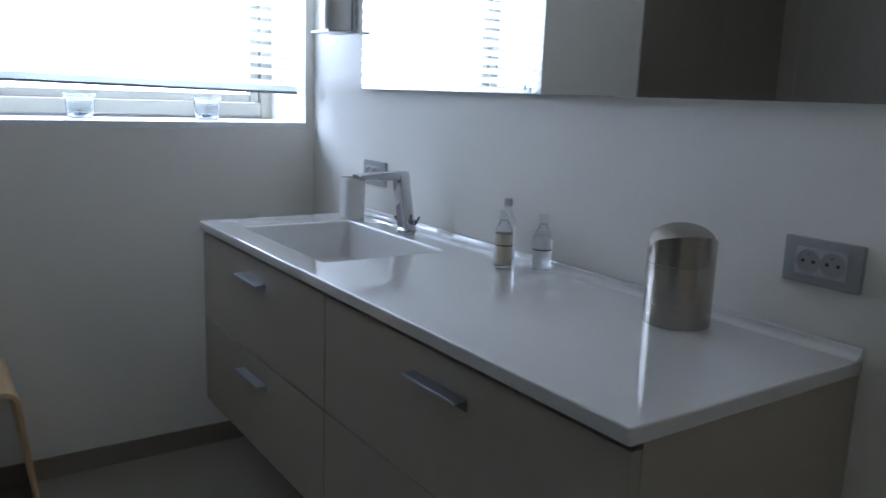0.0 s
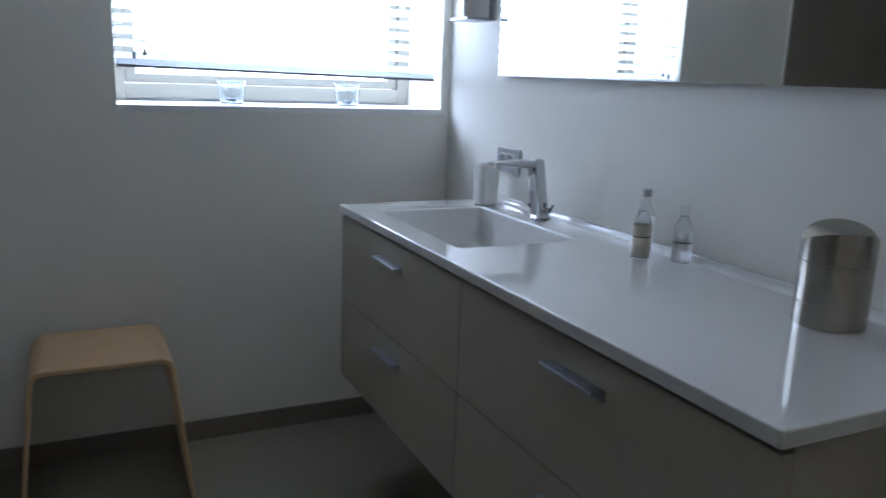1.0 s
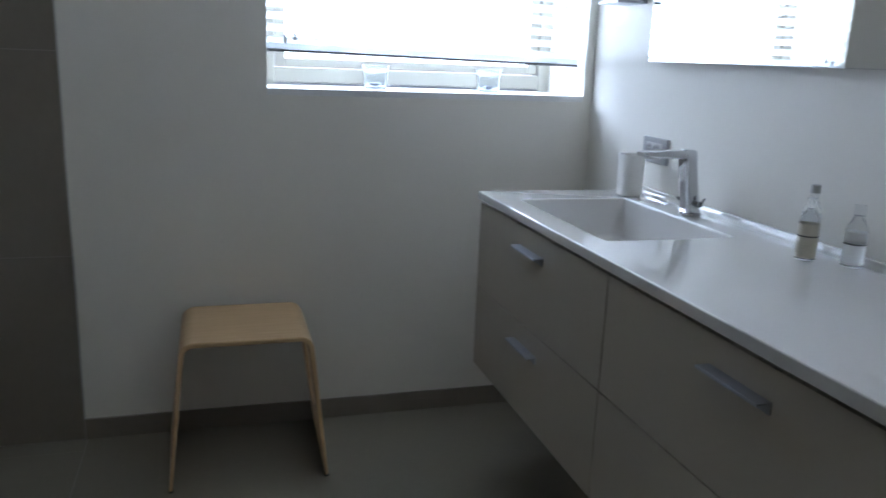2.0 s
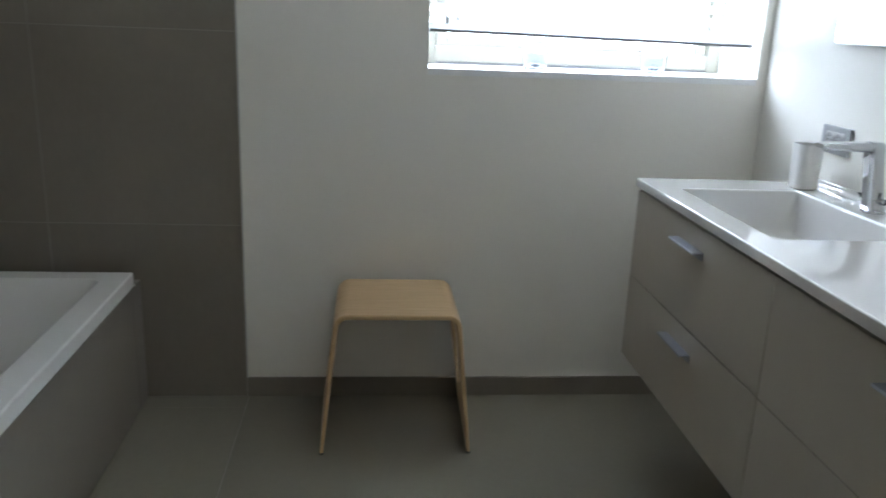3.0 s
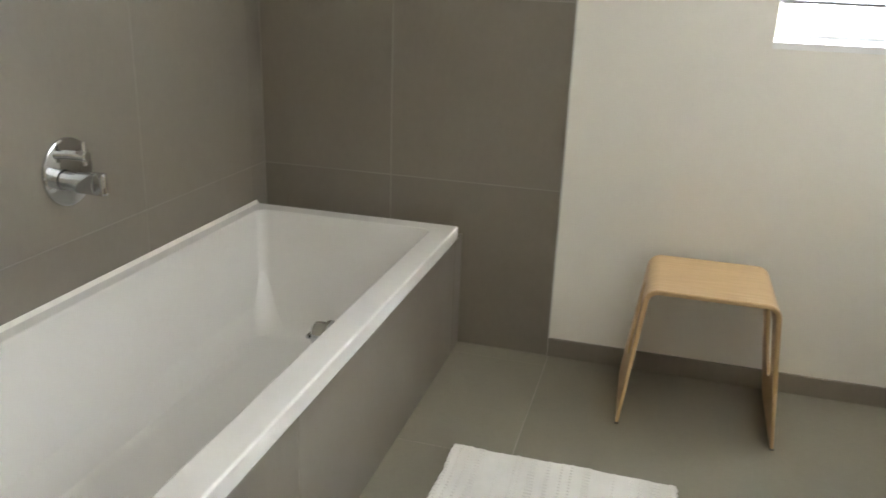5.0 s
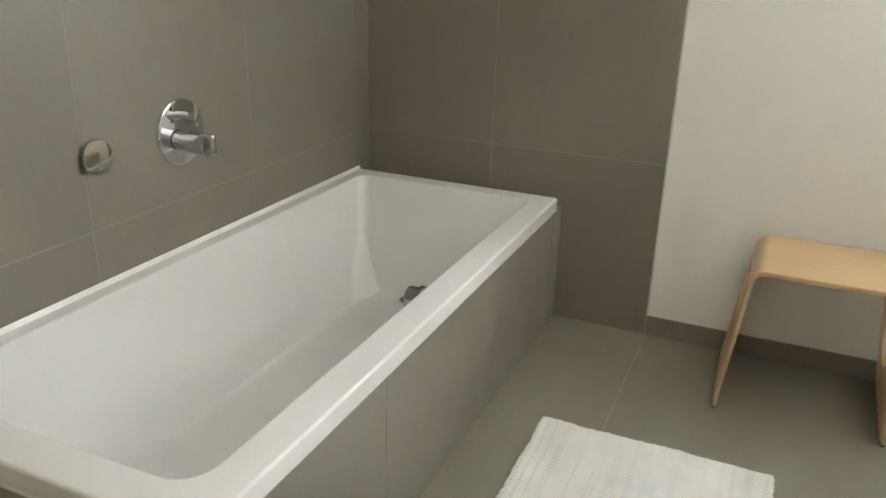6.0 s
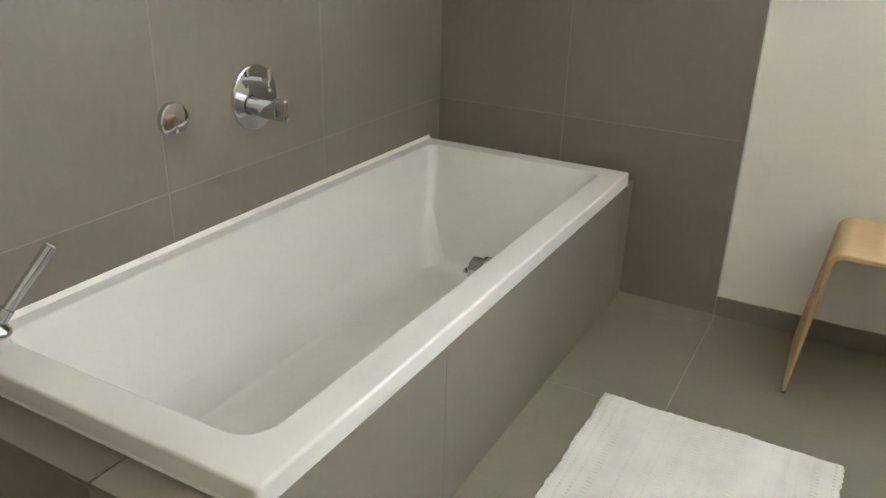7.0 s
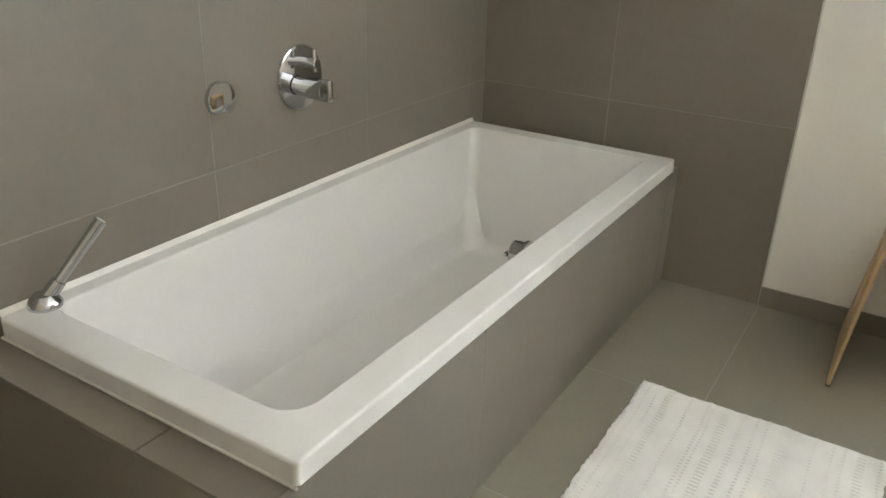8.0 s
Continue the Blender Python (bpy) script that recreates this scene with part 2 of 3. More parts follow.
def lathe(profile, n=40, axis="z", centre=(0, 0, 0), bm=None):
    """profile: rows of radius, height; closed at the ends where the radius is 0."""
    bm = bm or bmesh.new()
    c = Vector(centre)

    def place(r, h, a):
        u, v = r * math.cos(a), r * math.sin(a)
        return c + Vector({"z": (u, v, h), "x": (h, u, v), "y": (v, h, u)}[axis])

    rows = []
    for r, h in profile:
        rows.append([bm.verts.new(place(r, h, 0))] if r < 1e-6 else [bm.verts.new(place(r, h, 2 * math.pi * i / n)) for i in range(n)])
    for a, b in zip(rows, rows[1:]):
        for i in range(n):
            j = (i + 1) % n
            if len(a) == 1 and len(b) == 1:
                break
            if len(a) == 1:
                bm.faces.new((a[0], b[j], b[i]))
            elif len(b) == 1:
                bm.faces.new((a[i], a[j], b[0]))
            else:
                bm.faces.new((a[i], a[j], b[j], b[i]))
    return bm


def rod(p, q, r0, r1=None, n=24, cap_round=0.0, bm=None):
    """A round bar from p to q."""
    p, q = Vector(p), Vector(q)
    r1 = r0 if r1 is None else r1
    d = (q - p).normalized()
    u = d.orthogonal().normalized()
    v = d.cross(u)
    ln = (q - p).length
    steps = [(0.0, r0)]
    if cap_round:
        steps = [(0.0, r0 - cap_round), (cap_round * 0.3, r0 - cap_round * 0.3), (cap_round, r0),
                 (ln - cap_round, r1), (ln - cap_round * 0.3, r1 - cap_round * 0.3), (ln, r1 - cap_round)]
    else:
        steps.append((ln, r1))
    rings = [[p + d * h + (u * math.cos(2 * math.pi * i / n) + v * math.sin(2 * math.pi * i / n)) * r for i in range(n)] for h, r in steps]
    return loft(rings, True, True, bm=bm)


def structure(ob, label, category):
    return tagged(ob, label, category, kind="structure")


# ---- large structure ----
TT = 0.010    # thickness of the tiling
structure(part("floor", box(XB - 0.2, XV + 0.2, YS - 0.2, W + 0.4, -0.15, -0.0008), GROUT),
          "pale grouted screed under large greige floor tiles", "floor")
structure(part("ceiling", box(XB - 0.2, XV + 0.2, YS - 0.2, W + 0.4, HC, HC + 0.15), CEILING_PAINT), "plain white painted ceiling", "ceiling")

bm = bmesh.new()
box(XB - 0.2, WX0, W, W + 0.4, 0, HC, bm=bm)
box(WX1, XV + 0.2, W, W + 0.4, 0, HC, bm=bm)
box(WX0, WX1, W, W + 0.4, 0, WZ0 - 0.02, bm=bm)
box(WX0, WX1, W, W + 0.4, WZ1, HC, bm=bm)
wall_north = structure(part("wall_north", bm, PAINT, smooth=0), "off-white painted wall with a deep window recess", "wall")
wall_east = structure(part("wall_east", box(XV, XV + 0.2, YS - 0.2, W, 0, HC), PAINT, smooth=0), "off-white painted wall behind the vanity", "wall")
wall_west = structure(part("wall_west", box(XB - 0.2, XB - 0.0007, YS - 0.2, W, 0, HC), WALL_GROUT, smooth=0), "wall tiled with large greige tiles", "wall")
wall_south = structure(part("wall_south", box(XB, XV, YS - 0.2, YS, 0, HC), WARM_PAINT, smooth=0), "unseen rear wall, toned beige for warm bounced light", "wall")

# window
window = structure(new("window_1"), "white framed window in a deep white recess", "window")
YB = W + REV
part("window_sill", box(WX0, WX1, W - 0.001, YB + 0.03, WZ0 - 0.02, WZ0, 0.002), SILL, window)
bm = bmesh.new()
FW = 0.045
box(WX0, WX0 + FW, YB, YB + 0.07, WZ0, WZ1, 0.004, bm=bm)
box(WX1 - FW, WX1, YB, YB + 0.07, WZ0, WZ1, 0.004, bm=bm)
box(WX0 + FW, WX1 - FW, YB, YB + 0.07, WZ0 + 0.008, WZ0 + FW + 0.012, 0.004, bm=bm)
box(WX0 + FW, WX1 - FW, YB, YB + 0.07, WZ1 - FW, WZ1, 0.004, bm=bm)
part("window_frame", bm, FRAME_WHITE_DIM, window)
part("gasket", box(WX0 + FW, WX1 - FW, YB + 0.004, YB + 0.06, WZ0, WZ0 + 0.0078), GASKET, window)
SX0, SX1, SZ0, SZ1 = WX0 + FW + 0.003, WX1 - FW - 0.003, WZ0 + FW + 0.015, WZ1 - FW - 0.003
sash_w = 0.036
bm = bmesh.new()
box(SX0, SX0 + sash_w, YB + 0.012, YB + 0.06, SZ0, SZ1, 0.005, bm=bm)
box(SX1 - sash_w, SX1, YB + 0.012, YB + 0.06, SZ0, SZ1, 0.005, bm=bm)
box(SX0 + sash_w, SX1 - sash_w, YB + 0.012, YB + 0.06, SZ0, SZ0 + 0.030, 0.005, bm=bm)
box(SX0 + sash_w, SX1 - sash_w, YB + 0.012, YB + 0.06, SZ1 - sash_w, SZ1, 0.005, bm=bm)
sash = part("sash", bm, FRAME_WHITE_DIM, window)
pane = part("pane", box(SX0 + sash_w, SX1 - sash_w, YB + 0.034, YB + 0.038, SZ0 + 0.030, SZ1 - sash_w), PANE, window, smooth=0)
pane.visible_shadow = False

structure(part("backdrop", box(-9, 10, 12.0, 12.1, -3, 5.5), HAZE, smooth=0), "bright hazy daylight distance outside the window", "backdrop")

# baseboard and trim
structure(part("baseboard", box(TX - 0.0024, XV - 0.001, W - TT, W - 0.0005, 0.0, 0.068, 0.0015), TILE), "low greige tile skirting along the painted wall", "baseboard")
structure(part("baseboard", box(XV - TT, XV - 0.0005, YS, W - TT - 0.001, 0.0, 0.068, 0.0015), TILE), "low greige tile skirting along the painted wall", "baseboard")
structure(part("trim", box(TX - 0.0025, TX + 0.0015, W - TT - 0.0005, W - 0.0005, 0.069, HC - 0.001, 0.001), TRIM_WHITE), "thin off-white edge strip beside the tiles", "trim")

# ---- blind ----
BY = W + 0.034
blind = thing("venetian_blind", "white horizontal slatted blind, lowered and tilted half shut", "blind", at=(0.65, BY, WZ1))
BX0, BX1 = WX0 + 0.004, WX1 - 0.022


def local(ob, bm):
    o = Vector(ob.location)
    for v in bm.verts:
        v.co -= o
    return bm


TILT = radians(-25)
SLATW = 0.050
prof = []
for i in range(7):
    s = (i / 6 - 0.5) * SLATW
    prof.append((s, 0.0035 * (1 - (2 * s / SLATW) ** 2)))
rings = []
for x in (BX0 - 0.65, BX1 - 0.65):
    top = [Vector((x, s * math.cos(TILT) - h * math.sin(TILT), s * math.sin(TILT) + h * math.cos(TILT))) for s, h in prof]
    low = [p + Vector((0, 0.0007 * math.sin(TILT), -0.0007 * math.cos(TILT))) for p in reversed(top)]
    rings.append(top + low)
slat_mesh = finish(loft(rings, True, True), "slat", SLAT, 50)
z = 1.2535
n_slat = 0
while z < WZ1 - 0.06:
    sl = new("slat", slat_mesh)
    sl.parent = blind
    sl.location = (0, 0, z - WZ1)
    sl.rotation_euler = (radians(random.uniform(-1.5, 1.5)), radians(0.75 * max(0.2, 1 - n_slat / 10)), 0)
    z += 0.037
    n_slat += 1
rail = part("bottom_rail", box(BX0 - 0.65, BX1 - 0.65, -0.024, 0.024, -0.006, 0.012, 0.004), RAIL_GLOW, blind)
# dark strip added for the shade along the rail's lower face
part("rail_shade_strip", box(BX0 - 0.649, BX1 - 0.651, -0.0235, 0.0235, -0.0150, -0.0062, 0.0015), GASKET, rail)
rail.location, rail.rotation_euler = (0, 0, 1.232 - WZ1), (0, radians(0.75), 0)
part("head_rail", box(BX0 - 0.65, BX1 - 0.65, -0.026, 0.026, -0.045, -0.002, 0.002), RAIL, blind)
for x in (0.21, 0.66, 1.115):
    for dy in (-0.021, 0.021):
        part("ladder_cord", rod((x - 0.65, dy, 1.235 - WZ1), (x - 0.65, dy, -0.045), 0.0008, n=6), RAIL, blind)
for x, zz in ((0.185, 1.262), (0.215, 1.272)):
    cord = part("pull_cord", rod((x - 0.65, -0.031, zz - WZ1), (x - 0.65, -0.029, -0.04), 0.0009, n=6), RAIL, blind)
    part("tassel", lathe([(0, 0), (0.006, 0.001), (0.0065, 0.012), (0.003, 0.026), (0, 0.028)], 14,
                         centre=(x - 0.65, -0.031, zz - WZ1 - 0.014)), CAP_GREY, cord)

# ---- vanity ----
CZ = 0.85
CX0, CY0, CY1 = 0.707, 0.592, 2.222
BXa, BXb, BYa, BYb = 0.785, 1.108, 1.572, 2.080     # the basin's mouth
top = thing("washbasin", "glossy off-white moulded washbasin counter on a wall-hung cabinet", "washbasin", at=(CX0, CY0, 0.825))
bm = loft([
    round_rect(CX0 + 0.004, XV - 0.002, CY0 + 0.004, CY1 - 0.004, 0.003, 0.825),
    round_rect(CX0, XV - 0.001, CY0, CY1, 0.004, 0.827),
    *edge_rings(CX0, XV - 0.001, CY0, CY1, 0.006, CZ, 0.0035, True, 6),
    *edge_rings(BXa, BXb, BYa, BYb, 0.014, CZ, 0.006, False, 6),
    round_rect(BXa + 0.004, BXb - 0.004, BYa + 0.006, BYb - 0.004, 0.020, CZ - 0.05),
    round_rect(BXa + 0.010, BXb - 0.010, BYa + 0.014, BYb - 0.010, 0.030, CZ - 0.102),
    round_rect(BXa + 0.022, BXb - 0.022, BYa + 0.026, BYb - 0.022, 0.030, CZ - 0.115),
    round_rect(BXa + 0.05, BXb - 0.05, BYa + 0.06, BYb - 0.05, 0.030, CZ - 0.119),
], False, True)
part("slab", local(top, bm), GLOSS, top, smooth=40)
prof = [(-0.026, 0.0002)]
prof += [(-0.026 + 0.018 * math.sin(q), 0.0002 + 0.014 * (1 - math.cos(q))) for q in (0.3, 0.6, 0.9, 1.2, 1.5)]
prof += [(-0.0072, 0.0152), (-0.0058, 0.0164), (-0.0040, 0.0168), (-0.0012, 0.0168), (-0.0012, 0.0002)]
bm = loft([[Vector((XV + px, y, CZ + pz)) for px, pz in prof] for y in (CY0 + 0.001, CY1 - 0.001)], True, True)
part("upstand", local(top, bm), GLOSS, top, smooth=40)

FX = 0.716       # face of the drawer fronts
cabinet = thing("vanity_cabinet", "wall-hung greige lacquered drawer cabinet under the vanity top", "cabinet", at=(FX, CY0, 0.317))
bm = bmesh.new()
box(FX + 0.0205, XV - 0.001, CY0 + 0.004, CY0 + 0.022, 0.317, 0.8245, 0.001, bm=bm)
box(FX + 0.0205, XV - 0.001, CY1 - 0.022, CY1 - 0.004, 0.317, 0.8245, 0.001, bm=bm)
box(FX + 0.0205, XV - 0.001, CY0 + 0.022, CY1 - 0.022, 0.317, 0.335, 0.001, bm=bm)
part("body", local(cabinet, bm), LACQUER, cabinet)
part("back_panel", local(cabinet, box(FX + 0.03, FX + 0.045, CY0 + 0.022, CY1 - 0.022, 0.335, 0.81)), CARCASS, cabinet)
YM, ZM = 1.427, 0.565
for y0, y1 in ((CY0 + 0.004, YM - 0.0015), (YM + 0.0015, CY1 - 0.004)):
    for z0, z1 in ((0.3175, ZM - 0.0015), (ZM + 0.0015, 0.8165)):
        front = part("drawer_front", local(cabinet, box(FX, FX + 0.019, y0, y1, z0, z1, 0.0015)), LACQUER, cabinet)
        ym = (y0 + y1) / 2 - (0.009 if y0 < 1 else 0)
        hz = z1 - 0.0515 if z1 > 0.7 else z1 - 0.052
        bm = bmesh.new()
        box(FX - 0.027, FX - 0.0005, ym - 0.076, ym + 0.076, hz - 0.0015, hz + 0.0015, 0.0006, 1, bm=bm)
        box(FX - 0.027, FX - 0.0245, ym - 0.076, ym + 0.076, hz - 0.004, hz - 0.0016, 0.0006, 1, bm=bm)
        box(FX - 0.0035, FX - 0.0005, ym - 0.076, ym + 0.076, hz - 0.018, hz - 0.0016, 0.0006, 1, bm=bm)
        part("handle", local(cabinet, bm), ALU, front, "satin aluminium edge handle")

# tap
tx, ty = 1.160, 1.829
tap = thing("basin_mixer_tap", "chrome single-lever basin tap with a flat angular spout", "tap", at=(tx, ty, CZ))
part("base_ring", lathe([(0, 0.0002), (0.0265, 0.0002), (0.027, 0.002), (0.0265, 0.006), (0.022, 0.007), (0, 0.007)], 36), CHROME, tap)
rings = []
for h, w, d, off in ((0.007, 0.022, 0.022, 0.0), (0.03, 0.021, 0.021, -0.005), (0.08, 0.0195, 0.020, -0.013), (0.13, 0.0195, 0.020, -0.021),
                     (0.158, 0.020, 0.0205, -0.025), (0.168, 0.019, 0.019, -0.026), (0.171, 0.015, 0.015, -0.026)):
    rings.append([Vector((off + p.x, p.y, h)) for p in round_rect(-w, w, -d, d, 0.010, 0)])
part("column", loft(rings, True, True), CHROME, tap)
rings = []
for x, hw, z0, z1 in ((-0.010, 0.018, 0.148, 0.166), (-0.026, 0.0195, 0.147, 0.1695), (-0.10, 0.020, 0.149, 0.1685), (-0.152, 0.020, 0.152, 0.1665), (-0.162, 0.0185, 0.154, 0.164)):
    rings.append([Vector((x, p.x, (z0 + z1) / 2 + p.y)) for p in round_rect(-hw, hw, -(z1 - z0) / 2, (z1 - z0) / 2, 0.005, 0)])
part("spout", loft(rings, True, True), CHROME, tap)
part("aerator", lathe([(0, -0.006), (0.009, -0.006), (0.010, 0.0), (0, 0.0)], 20, centre=(-0.142, 0, 0.1535)), CAP_GREY, tap)
lev = part("lever", rod((0.004, -0.018, 0.030), (0.004, -0.034, 0.034), 0.0075, 0.007, cap_round=0.0015), CHROME, tap)
part("lever_pin", rod((0.004, -0.034, 0.026), (0.012, -0.041, 0.050), 0.003, 0.0025, cap_round=0.001), DARK, lev)
part("lever_pin", rod((-0.018, 0.012, 0.026), (-0.030, 0.020, 0.046), 0.003, 0.0025, cap_round=0.001), DARK, tap)

# mug
mug = thing("toothbrush_mug", "matt off-white square ceramic toothbrush mug", "mug", at=(1.146, 2.125, CZ))
rings = []
for h, s in ((0.0004, 0.030), (0.003, 0.0325), (0.06, 0.034), (0.121, 0.0358), (0.1225, 0.0350), (0.121, 0.0325), (0.06, 0.031), (0.008, 0.029)):
    rings.append(round_rect(-s, s, -s, s, s * 0.72, h))
part("cup", loft(rings, True, True), CERAMIC, mug)


def socket(at):
    """A grey double socket plate on the vanity wall; its face looks along -x."""
    s = thing("double_socket", "grey framed double wall socket with light inserts", "socket", "double wall sockets", at)
    part("frame", box(-0.010, -0.0003, -0.0655, 0.0655, -0.0375, 0.0375, 0.003, 3), SOCKET_GREY, s)
    part("insert", box(-0.0125, -0.0102, -0.0425, 0.0425, -0.0225, 0.0225, 0.0012), SOCKET_LIGHT, s)
    for dy in (-0.0205, 0.0205):
        w = part("well", lathe([(0.0200, -0.0126), (0.0200, -0.0145), (0.0190, -0.0149), (0.0180, -0.0132), (0.0172, -0.0128), (0, -0.0128)], 36, "x", (0, dy, 0)), SOCKET_WELL, s)
        for py, pz in ((-0.009, 0), (0.009, 0)):
            part("pin_hole", rod((-0.0131, dy + py, pz), (-0.0128, dy + py, pz), 0.0032, n=14), DARK, w)
        part("earth_pin", rod((-0.0200, dy, 0.011), (-0.0128, dy, 0.011), 0.0022, cap_round=0.0008, n=14), CHROME, w)
    return s


sock = socket((XV, 0.675, 0.986))
copy_thing(sock, pose(XV, 2.125, 0.983))

# table bin
bin_ = thing("cosmetic_bin", "brushed steel countertop bin with a tilted swing lid", "bin", at=(1.122, 0.870, CZ))
R = 0.0575
n = 64
view = math.radians(218)
rings = []
for r, h, arch in ((R - 0.002, 0.0003, 0), (R - 0.0004, 0.0008, 0), (R, 0.002, 0), (R, 0.10, 0), (R, 0.1322, 1), (R - 0.0006, 0.1328, 1), (R - 0.0014, 0.1322, 1), (R - 0.0015, 0.010, 0)):
    ring = []
    for i in range(n):
        a = 2 * math.pi * i / n
        c = math.cos(a - view - 0.35)
        up = 0.024 * max(0.0, c) ** 0.8 + 0.006 if arch else 0
        ring.append(Vector((r * math.cos(a), r * math.sin(a), h + up)))
    rings.append(ring)
part("body", loft(rings, True, True), STEEL, bin_)
part("seam", lathe([(R + 0.0001, 0.1076), (R + 0.0003, 0.1078), (R + 0.0003, 0.1086), (R + 0.0001, 0.1088)], 64), SEAM, bin_, "dark joint line")
lid = part("lid", lathe([(R - 0.0025, -0.0012), (R - 0.0020, 0.0), (R - 0.006, 0.0015), (R * 0.6, 0.003), (0, 0.004)], 48), STEEL, bin_, "satin steel swing lid")
lid.location = (0.002, 0.002, 0.1455)
lid.rotation_euler = (Matrix.Rotation(view, 3, "Z") @ Matrix.Rotation(radians(27), 3, "Y")).to_euler()


# bottles
def bottle(at, label, r, h, body, label_mat, cap, neck=0.62, bar=True, cap_h=0.022):
    b = thing("bottle", label, "bottle", "toiletry bottles", at)
    sh = h * neck
    part("body", lathe([(0, 0.0004), (r - 0.003, 0.0004), (r, 0.003), (r, sh), (r * 0.92, sh + 0.008), (r * 0.55, sh + 0.02), (r * 0.42, sh + 0.026), (r * 0.42, h - cap_h), (0, h - cap_h)], 32), body, b)
    part("label", lathe([(r + 0.0003, 0.006), (r + 0.0006, 0.0065), (r + 0.0006, sh - 0.004), (r + 0.0003, sh - 0.0035)], 32), label_mat, b)
    if bar:
        part("print_bar", lathe([(r + 0.0007, sh * 0.62), (r + 0.0009, sh * 0.62 + 0.0003), (r + 0.0009, sh * 0.62 + 0.0025), (r + 0.0007, sh * 0.62 + 0.0028)], 32), DARK, b)
    part("cap", lathe([(0, h - cap_h + 0.0004), (r * 0.50, h - cap_h + 0.0004), (r * 0.52, h - cap_h + 0.002), (r * 0.50, h - 0.001), (r * 0.44, h), (0, h)], 24), cap, b)
    return b


bottle((1.130, 1.367, CZ), "white bottle with a beige label and dark stripe", 0.0195, 0.128, CLEAR, LABEL_BEIGE, CLEAR, 0.62)
bottle((1.186, 1.299, CZ), "clear bottle with a pale label and thin stripe", 0.0200, 0.126, CLEAR, FILM, CLEAR, 0.60)
bottle((1.184, 1.424, CZ), "clear bottle with a grey cap behind another", 0.0195, 0.146, CLEAR, FILM, CAP_GREY, 0.60, False, 0.018)

# mirror cabinet
MX, MY0, MY1, MZ = 1.200, 0.600, 2.178, 1.236
mirror = thing("wall_mirror", "long frameless wall mirror above the vanity", "mirror", at=(MX, MY0, MZ))
part("backing", local(mirror, box(MX + 0.0055, XV - 0.0005, MY0 + 0.02, MY1 - 0.02, MZ + 0.02, 2.00, 0.001)), ALU, mirror)
part("mirror_glass", local(mirror, box(MX, MX + 0.005, MY0, MY1, MZ, 2.023, 0.0008, 1)), MIRROR, mirror, "plain silvered mirror", smooth=0)

# wall lamp
wl = thing("wall_lamp", "satin metal wall lamp with a half-round shade", "lamp", at=(XV, 2.325, 1.405))
part("base_plate", box(-0.100, -0.0005, -0.062, 0.062, 0.0, 0.008, 0.002), ALU, wl)
part("back_plate", box(-0.014, -0.0007, -0.060, 0.060, 0.0085, 0.34, 0.002), SOCKET_GREY, wl)
rings = []
for h, s in ((0.0085, 1.0), (0.34, 1.0)):
    ring = [Vector((-0.0145 - 0.078 * math.sin(math.pi * i / 20), -0.048 * math.cos(math.pi * i / 20), h)) for i in range(21)]
    rings.append(ring)
part("shade", loft(rings, True, True), NICKEL, wl)
part("top_plate", box(-0.100, -0.0005, -0.062, 0.062, 0.3405, 0.3485, 0.002), ALU, wl)


# tealight glasses on the sill
def tealight_glass(at):
    g = thing("tealight_glass", "small tapered frosted glass tealight holder", "candle holder", "glasses on the window sill", at)
    part("cup", lathe([(0, 0.0004), (0.032, 0.0004), (0.0355, 0.003), (0.0365, 0.012), (0.0415, 0.060), (0.0465, 0.077), (0.0460, 0.0785), (0.0445, 0.077), (0.0395, 0.060), (0.0345, 0.014), (0.031, 0.009), (0, 0.009)], 40), FROST, g)
    c = part("tealight", lathe([(0, 0.0094), (0.018, 0.0094), (0.0185, 0.010), (0.0185, 0.020), (0.0175, 0.0215), (0, 0.020)], 24), ALU, g, "aluminium tealight")
    part("wick", rod((0, 0, 0.0202), (0.001, 0, 0.027), 0.0007, n=6), DARK, c)
    return g


tg = tealight_glass((0.484, 2.665, WZ0))
copy_thing(tg, pose(0.878, 2.665, WZ0))

# ---- stool ----
stool = thing("bent_plywood_stool", "light beech bent plywood stool with slotted splayed sides", "stool", at=(0.0405, 2.37, 0))
SH, HX = 0.436, 0.181     # height of the seat, half its flat width with the bend
foot = 0.229
rb = 0.042
lean = math.atan2(foot - HX, SH)
ang = math.pi / 2 - lean
sec = [(0.0, SH)]
cx, cz = HX - rb + 0.006, SH - rb
for i in range(9):
    a = ang * i / 8
    sec.append((cx + rb * math.sin(a), cz + rb * math.cos(a)))
bend_end = len(sec) - 1
ex, ez = sec[-1]
N = 24
for i in range(1, N + 1):
    k = i / N
    sec.append((ex + (foot - ex) * k, ez * (1 - k)))


def normal_at(i):
    if i == 0:
        return (0.0, 1.0)
    if i <= bend_end:
        a = ang * (i - 1) / 8
        return (math.sin(a), math.cos(a))
    return (math.cos(lean), math.sin(lean))


T = 0.0150
YH = 0.168       # half the depth of the seat


